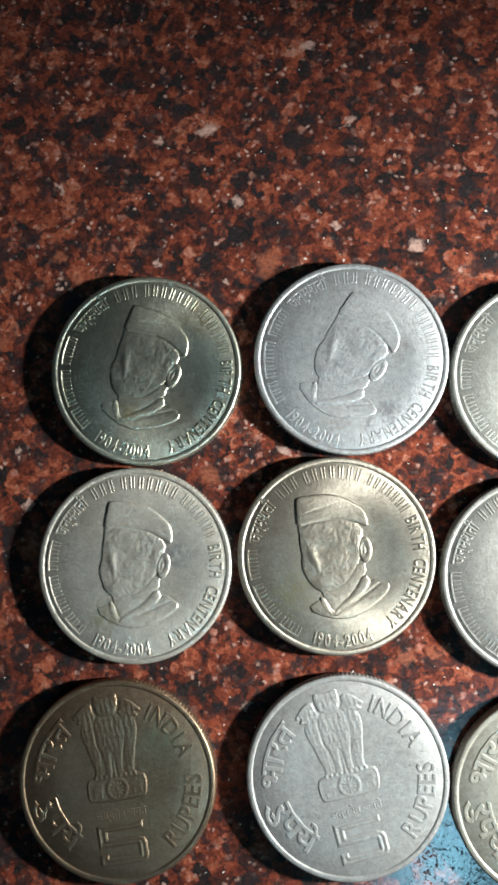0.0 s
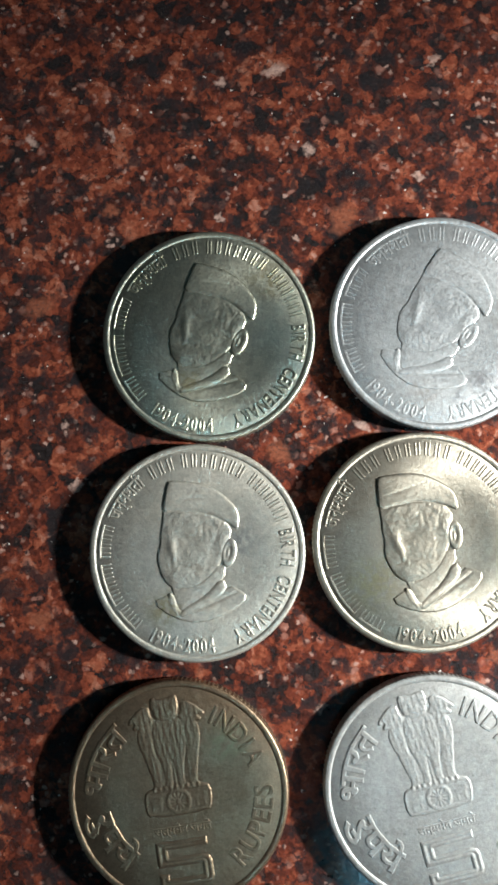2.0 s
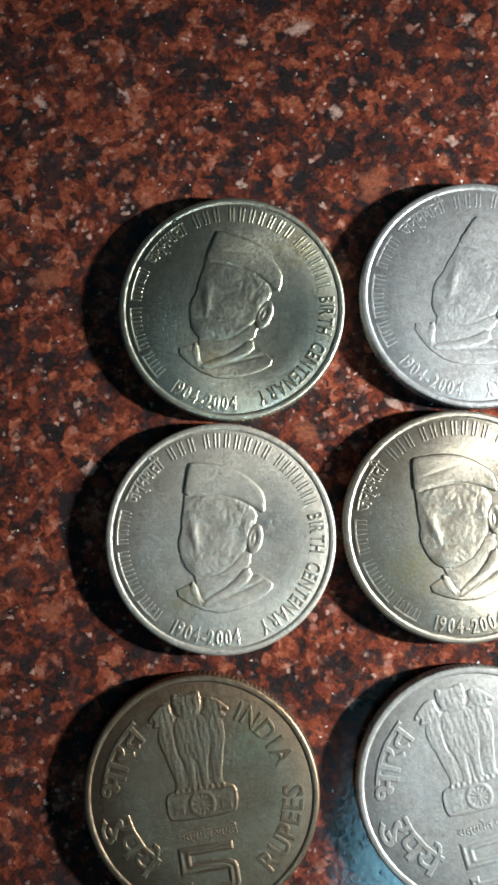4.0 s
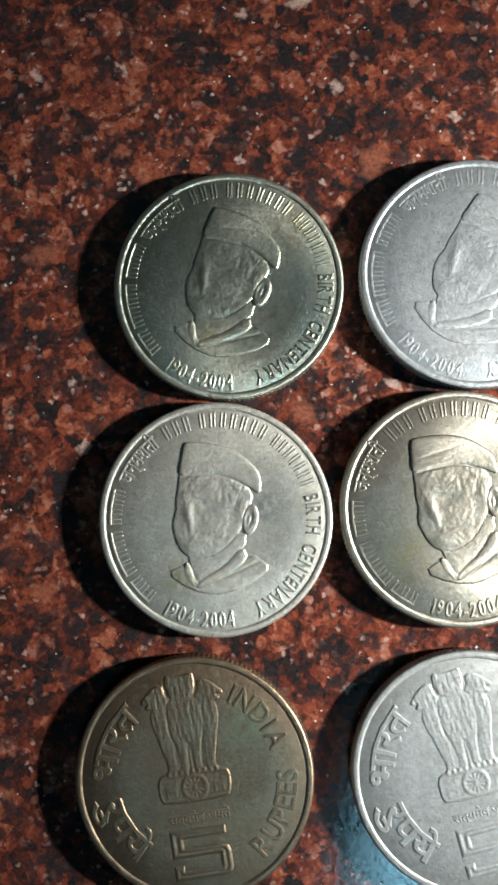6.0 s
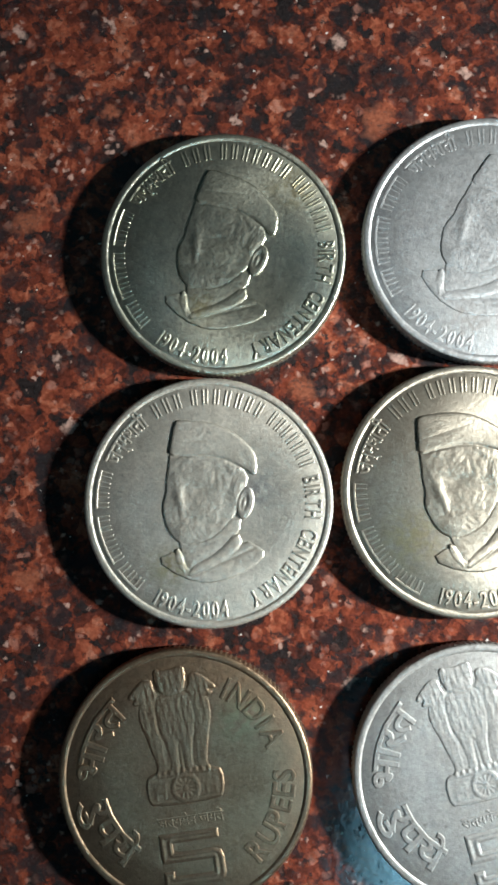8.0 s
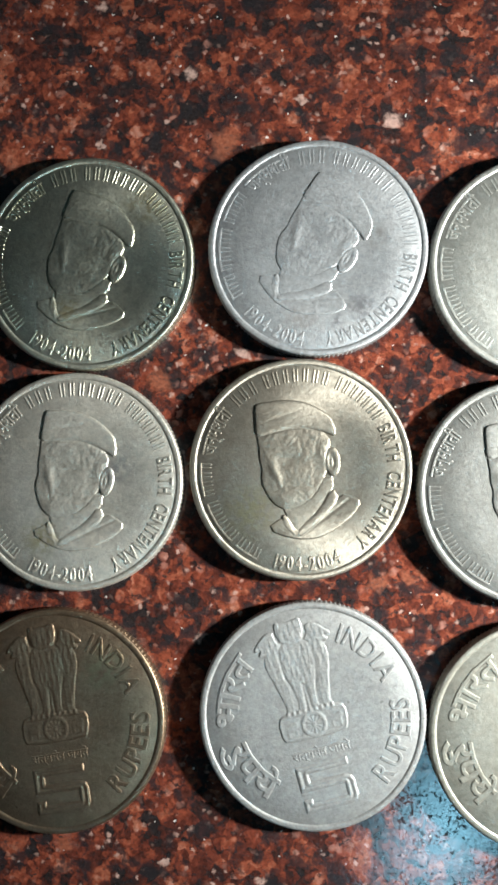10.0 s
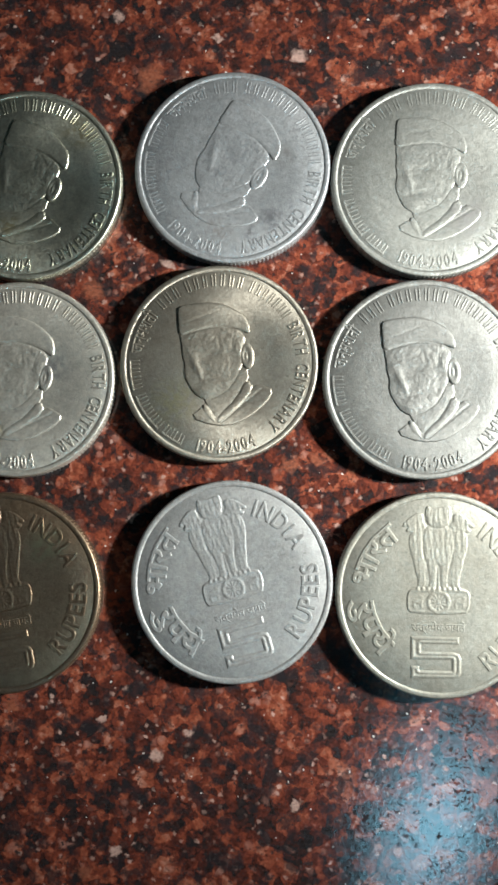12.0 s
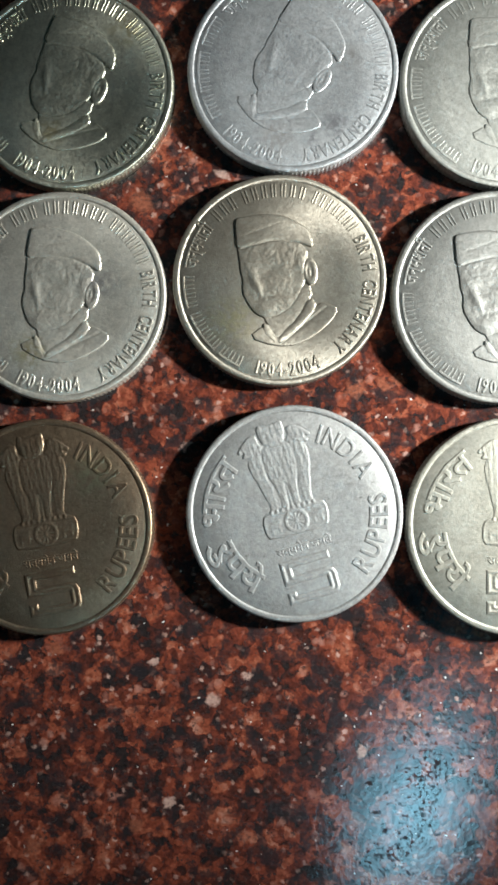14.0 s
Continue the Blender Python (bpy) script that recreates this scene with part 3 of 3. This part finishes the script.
def bust_relief(parent):
    xs, ys, px, py = grid(-0.52, 0.48, -0.66, 0.68, 0.0062)
    wob = np.vectorize(lambda a, b: noise.noise((a * 9, b * 9, 0.3)) + 0.6 * noise.noise((a * 22, b * 22, 0.7)))(px, py)
    coat = rounded([(-0.42, -0.455), (-0.24, -0.375), (-0.15, -0.50), (0.10, -0.44), (0.30, -0.30), (0.38, -0.335), (0.47, -0.405), (0.37, -0.505), (0.18, -0.60), (0.0, -0.64), (-0.2, -0.60)], 1)
    neck = rounded([(-0.24, -0.2), (0.27, -0.08), (0.25, -0.26), (-0.06, -0.50), (-0.15, -0.56), (-0.22, -0.38)], 1)
    collar = rounded([(0.235, -0.22), (0.285, -0.34), (0.10, -0.47), (-0.12, -0.585), (-0.17, -0.57), (-0.11, -0.50), (0.08, -0.40)], 1)
    front = rounded([(-0.25, -0.35), (-0.20, -0.40), (-0.16, -0.58), (-0.20, -0.56), (-0.27, -0.45)], 1)
    head = rounded([(-0.31, 0.50), (-0.308, 0.30), (-0.335, 0.15), (-0.325, 0.09), (-0.365, -0.03), (-0.345, -0.14), (-0.30, -0.26), (-0.20, -0.335), (-0.06, -0.325), (0.08, -0.26), (0.20, -0.12), (0.28, 0.02), (0.335, 0.25), (0.1, 0.42)], 1)
    cap = rounded([(-0.31, 0.37), (-0.295, 0.47), (-0.265, 0.635), (-0.235, 0.66), (-0.08, 0.65), (0.06, 0.625), (0.18, 0.575), (0.29, 0.49), (0.375, 0.40), (0.395, 0.31), (0.385, 0.20), (0.29, 0.27), (0.19, 0.325), (0.10, 0.36), (-0.01, 0.38), (-0.16, 0.375)], 1)
    h = np.full(px.shape, -1.0)

    def lay(d, top, width, lift=0.0, over=False):
        nonlocal h
        rise = lift + (top - lift) * dome(d, width)
        h = np.where(d > 0, rise if over else np.maximum(h, rise), h)

    def hump(x, y, wide, tall, lean=0.0):
        return np.exp(-((px - x + lean * (py - y)) / wide) ** 2 - ((py - y) / tall) ** 2)
    lay(inside_distance(px, py, coat), 0.13, 0.05, 0.07)
    fold = np.abs((px - 0.02) * 0.45 - (py + 0.515)) / 1.1
    h = np.where(inside_distance(px, py, coat) > 0.02, h - 0.045 * np.exp(-(fold / 0.014) ** 2), h)
    lay(inside_distance(px, py, neck), 0.14, 0.10, 0.05, True)
    lay(inside_distance(px, py, front), 0.17, 0.03, 0.08)
    lay(inside_distance(px, py, collar), 0.20, 0.04, 0.10, True)
    d = inside_distance(px, py, head)
    lay(d, 0.19, 0.13, 0.07, True)
    # broad planes of the plain head, with no features
    soft = np.clip(d / 0.06, 0, 1)
    h = h + soft * (0.13 * hump(-0.22, 0.03, 0.038, 0.13, 0.15) - 0.10 * hump(-0.08, 0.11, 0.09, 0.045) - 0.08 * hump(-0.33, 0.10, 0.035, 0.05)
                    + 0.05 * hump(0.0, -0.04, 0.09, 0.08) + 0.055 * hump(-0.20, -0.25, 0.10, 0.06) - 0.06 * hump(-0.13, -0.13, 0.12, 0.03, 0.2)
                    - 0.05 * hump(0.12, -0.10, 0.04, 0.14, -0.3) + 0.03 * hump(-0.10, 0.22, 0.16, 0.05))
    hair = rounded([(0.10, 0.37), (0.34, 0.26), (0.33, 0.10), (0.25, 0.12), (0.20, 0.02), (0.17, 0.20)], 1)
    d = inside_distance(px, py, hair)
    combed = np.vectorize(lambda a, b: noise.noise((a * 40 - b * 18, b * 12, 0.9)))(px, py)
    h = np.where((d > 0) & (h > 0), h + np.clip(d / 0.03, 0, 1) * (0.02 + 0.035 * combed), h)
    # the strike is uneven and worn there
    rough = np.vectorize(lambda a, b: abs(noise.noise((a * 7.5, b * 7.5, 2.3))) + 0.5 * abs(noise.noise((a * 17, b * 17, 5.1))))(px, py)
    h = np.where(h > 0, h + (0.02 * wob + 0.075 * soft * (rough - 0.3)) * np.clip(h * 6, 0, 1), h)
    # the cap lies proud of the head, creased from front to back
    d = inside_distance(px, py, cap)
    h = np.where((d <= 0) & (d > -0.016) & (py < 0.4) & (h > 0.08), h - 0.05, h)
    lay(d, 0.21, 0.04, 0.13, True)
    crease = np.abs(py - 0.50 - 0.10 * px) + 0.12 * np.abs(px + 0.05)
    h = np.where(d > 0, h - 0.03 * np.exp(-(crease / 0.02) ** 2) + 0.010 * wob, h)
    # the ear: a rolled edge round a hollow
    lay(ellipse(px, py, 0.300, -0.005, 0.066, 0.13, -10), 0.20, 0.035, 0.09, True)
    dip = np.clip(ellipse(px, py, 0.292, 0.005, 0.040, 0.09, -10) / 0.02, 0, 1)
    h = h - 0.08 * dip + 0.06 * np.clip(ellipse(px, py, 0.286, -0.012, 0.018, 0.055, -10) / 0.012, 0, 1)
    return raise_part(part("bust_relief", relief(xs * COIN, ys * COIN, h * MM), SILVER, parent, "plain raised bust with a cap and coat"))


def emblem_relief(parent):
    xs, ys, px, py = grid(-0.4, 0.4, -0.22, 0.86, 0.007)
    h = np.full(px.shape, -1.0)

    def lay(d, top, width, lift=0.0):
        nonlocal h
        h = np.where(d > 0, np.maximum(h, lift + (top - lift) * dome(d, width)), h)
    ground = rounded([(-0.20, 0.70), (0.20, 0.70), (0.26, 0.46), (0.19, 0.05), (-0.19, 0.05), (-0.26, 0.46)], 1)
    lay(inside_distance(px, py, ground), 0.085, 0.02, 0.06)
    for side in (-1, 1):
        flank = rounded([(x * side, y) for x, y in ((0.11, 0.72), (0.22, 0.72), (0.28, 0.58), (0.285, 0.47), (0.245, 0.32), (0.20, 0.14), (0.205, 0.05), (0.115, 0.05), (0.125, 0.25), (0.135, 0.45))], 1)
        lay(inside_distance(px, py, flank), 0.13, 0.04, 0.05)
        muzzle = rounded([(x * side, y) for x, y in ((0.13, 0.775), (0.20, 0.80), (0.28, 0.745), (0.35, 0.675), (0.34, 0.645), (0.275, 0.665), (0.33, 0.612), (0.26, 0.595), (0.16, 0.64))], 1)
        lay(inside_distance(px, py, muzzle), 0.17, 0.03, 0.07)
    body = rounded([(-0.12, 0.68), (0.12, 0.68), (0.145, 0.50), (0.13, 0.36), (0.10, 0.28), (0.078, 0.14), (0.095, 0.05), (0.025, 0.05), (0.022, 0.20), (0.012, 0.29),
                    (-0.012, 0.29), (-0.022, 0.20), (-0.025, 0.05), (-0.095, 0.05), (-0.078, 0.14), (-0.10, 0.28), (-0.13, 0.36), (-0.145, 0.50)], 1)
    middle = inside_distance(px, py, body)
    lay(middle, 0.15, 0.04, 0.09)
    head = rounded([(-0.115, 0.87), (-0.06, 0.85), (0.06, 0.85), (0.115, 0.87), (0.13, 0.77), (0.09, 0.655), (-0.09, 0.655), (-0.13, 0.77)], 1)
    lay(inside_distance(px, py, head), 0.20, 0.04, 0.08)
    lay(ellipse(px, py, 0, 0.72, 0.055, 0.045), 0.25, 0.03, 0.16)
    strand = np.vectorize(lambda a, b: noise.noise((a * 60, b * 16, 0.2)))(px, py)
    h = np.where((h > 0.05) & (py > 0.36), h + 0.045 * strand + 0.012 * np.cos(px * 120 + 5 * py), h)
    # cut lines between the figures, under the heads and down the chest
    h = np.where((h > 0) & (py < 0.66) & (middle < 0), h - 0.05 * np.exp(-((middle + 0.008) / 0.010) ** 2), h)
    d = inside_distance(px, py, head)
    h = np.where((h > 0) & (d < 0), h - 0.06 * np.exp(-((d + 0.012) / 0.012) ** 2), h)
    h = np.where((h > 0) & (py > 0.42) & (py < 0.66), h - 0.03 * np.exp(-((np.abs(px) - (py - 0.42) * 0.35) / 0.008) ** 2), h)
    h = np.where((h > 0) & (py <= 0.36), h + 0.02 * strand + 0.012 * np.cos(px * 140), h)
    h = np.where(h > 0, 0.75 * h, h)
    plinth = rounded([(-0.3, 0.03), (-0.24, 0.07), (0.22, 0.07), (0.31, 0.03), (0.30, -0.12), (0.26, -0.19), (-0.27, -0.19), (-0.31, -0.12)], 1)
    d = inside_distance(px, py, plinth)
    lay(d, 0.15, 0.03, 0.02)
    h = np.where((d > 0.02) & (py < 0.03) & (py > -0.155), 0.10, h)
    ang, rad = np.arctan2(py + 0.07, px), np.hypot(px, py + 0.07)
    h = np.where(rad < 0.118, 0.11, h)
    h = np.where((rad < 0.112) & (rad > 0.082), 0.18, h)
    h = np.where(rad < 0.082, 0.12 + 0.03 * np.cos(ang * 12), h)
    h = np.where(rad < 0.02, 0.17, h)
    for cx in (-0.2, 0.2):
        for ox, oy, rx, ry in ((0, -0.06, 0.055, 0.03), (0.035, -0.1, 0.014, 0.04), (-0.035, -0.1, 0.014, 0.04), (0.04, -0.035, 0.025, 0.025)):
            lay(ellipse(px, py, cx + ox, oy, rx, ry), 0.15, 0.02, 0.1)
    for k in range(9):
        lay(ellipse(px, py, -0.2 + 0.05 * k, 0.052, 0.02, 0.025), 0.2, 0.02, 0.05)
    return raise_part(part("emblem_relief", relief(xs * COIN, ys * COIN, h * MM), SILVER, parent, "plain raised emblem on a plinth with a spoked wheel"))


def numeral(parent):
    """The broad angular five, with a raised outline."""
    xs, ys, px, py = grid(-0.34, 0.28, -0.86, -0.36, 0.006)
    five = [(-0.27, -0.40), (0.20, -0.40), (0.20, -0.475), (-0.17, -0.475), (-0.17, -0.545), (0.14, -0.545), (0.195, -0.565), (0.215, -0.61), (0.215, -0.745), (0.195, -0.785), (0.15, -0.80),
            (-0.27, -0.80), (-0.27, -0.685), (-0.185, -0.685), (-0.185, -0.725), (0.125, -0.725), (0.125, -0.62), (-0.27, -0.62)]
    d = inside_distance(px, py, five)
    h = np.where(d > 0, 0.03 + 0.065 * np.exp(-((d - 0.022) / 0.015) ** 2), -1)
    return raise_part(part("numeral_five", relief(xs * COIN, ys * COIN, h * MM), SILVER, parent, "broad raised figure 5"))


def portrait_coin():
    c = coin_blank("portrait_coin", "silvery struck five rupee coin, bust side up on granite")
    bust_relief(c)
    for count, a, b in ((3, 121, 105), (7, 99, 59), (7, 53, 20)):
        bent(bars(count), 0.845, a, b, 0.125, True, c, "bar", SILVER)
    bent(letters("BIRTH"), 0.845, 14, -9, 0.12, True, c, "letter", SILVER)
    bent(letters("CENTENARY"), 0.845, -15, -66, 0.12, True, c, "letter", SILVER)
    bent(letters("1904-2004", 0.85), 0.845, 241, 281, 0.12, False, c, "letter", SILVER)
    bent(word("जन्मशती"), 0.845, 158, 127, 0.125, True, c, "inscription", SILVER, "raised Devanagari lettering")
    for count, a, b in ((3, 231, 216), (5, 213, 187), (4, 183, 163)):
        bent(bars(count, 0.15, 0.22, 0.34, 0.1), 0.835, a, b, 0.1, True, c, "bar", SILVER)
        bent(headline(abs(a - b) * 0.62), 0.895, a, b, 0.022, True, c, "bar", SILVER)
    return c


def value_coin():
    c = coin_blank("value_coin", "silvery five rupee coin, emblem and numeral side up on granite")
    emblem_relief(c)
    numeral(c)
    bent(letters("INDIA", 0.85, 0.22, -0.008), 0.765, 57, 11, 0.165, True, c, "letter", SILVER)
    bent(letters("RUPEES", 0.86, 0.08, 0.0), 0.775, -57, -3, 0.165, False, c, "letter", SILVER)
    bent(word("भारत", 0.95), 0.755, 173, 124, 0.2, True, c, "inscription", SILVER, "raised Devanagari lettering")
    bent(word("रुपये", 0.95), 0.72, 184, 229, 0.2, False, c, "inscription", SILVER, "raised Devanagari lettering")
    m = word("सत्यमेव जयते", 1.0)[0]
    bm = bmesh.new()
    k = 0.52 / m[2] * COIN
    vs = [bm.verts.new((x * k - 0.26 * COIN, y * k - 0.345 * COIN, z * k)) for x, y, z in m[0]]
    for fc in m[1]:
        try:
            bm.faces.new([vs[i] for i in fc])
        except ValueError:
            pass
    raise_part(part("motto", bm, SILVER, c, "tiny raised Devanagari motto", smooth=False))
    return c


def dress(coin, mat, sharp=1.0):
    """A coin's own tone, and how worn its lettering is."""
    for ob in coin.children:
        ob.material_slots[0].link = "OBJECT"
        ob.material_slots[0].material = mat
        kind = ob.name.split(".")[0]
        if kind in ("bust_relief", "emblem_relief", "inscription", "letter", "bar"):
            ob.scale.z = 0.95 * sharp if kind == "bust_relief" else sharp if "relief" in kind or sharp > 0.9 else sharp - 0.2 * (coin.name.startswith("portrait"))
        elif kind == "numeral_five":
            ob.scale.z = 1.0


heads, tails = portrait_coin(), value_coin()
PLACES = [
    (heads, 0.02, 0.05, -4, GREENISH, 1.0, "greenish tarnished five rupee coin, bust side up on granite"),
    (heads, 24.53, 2.79, -16, PEWTER, 0.6, "worn steel-grey five rupee coin with faint lettering, bust side up"),
    (heads, 47.76, 1.92, 9, PALE_WORN, 0.7, "worn silvery five rupee coin, bust side up on granite"),
    (heads, 0.4, -23.28, 4.4, SILVER, 1.0, "grey struck five rupee coin with reeded edge, bust side up"),
    (heads, 24.04, -20.56, 17, WARM, 1.0, "warm bronze-toned silvery five rupee coin, bust side up"),
    (heads, 47.7, -21.48, 17, BRIGHT, 1.0, "bright silvery five rupee coin, bust side up on granite"),
    (tails, 0.16, -48.2, 13.4, BROWN, 0.6, "dark brown tarnished five rupee coin, numeral side up"),
    (tails, 26.71, -45.59, 19, BLUISH, 0.6, "pale steel-grey five rupee coin, numeral side up on granite"),
    (tails, 50.08, -45.87, 2, YELLOW, 0.6, "pale yellowish five rupee coin, numeral side up on granite"),
]
used, lean = set(), {}
for kind, x, y, turn, mat, sharp, label in PLACES:
    m = pose(x * MM, y * MM, 0.00002, 0, 0, turn)
    if kind in used:
        ob = copy_thing(kind, m)
    else:
        ob, _ = kind, used.add(kind)
        ob.matrix_basis = m
    dress(ob, mat, sharp)
    lean[ob] = -4 if turn < 0 else 0
    ob["label"] = label
# the bust was struck a little askew on two of them
for ob, turn in lean.items():
    for piece in ob.children:
        if piece.name.startswith("bust_relief"):
            piece.rotation_euler.z = radians(turn)
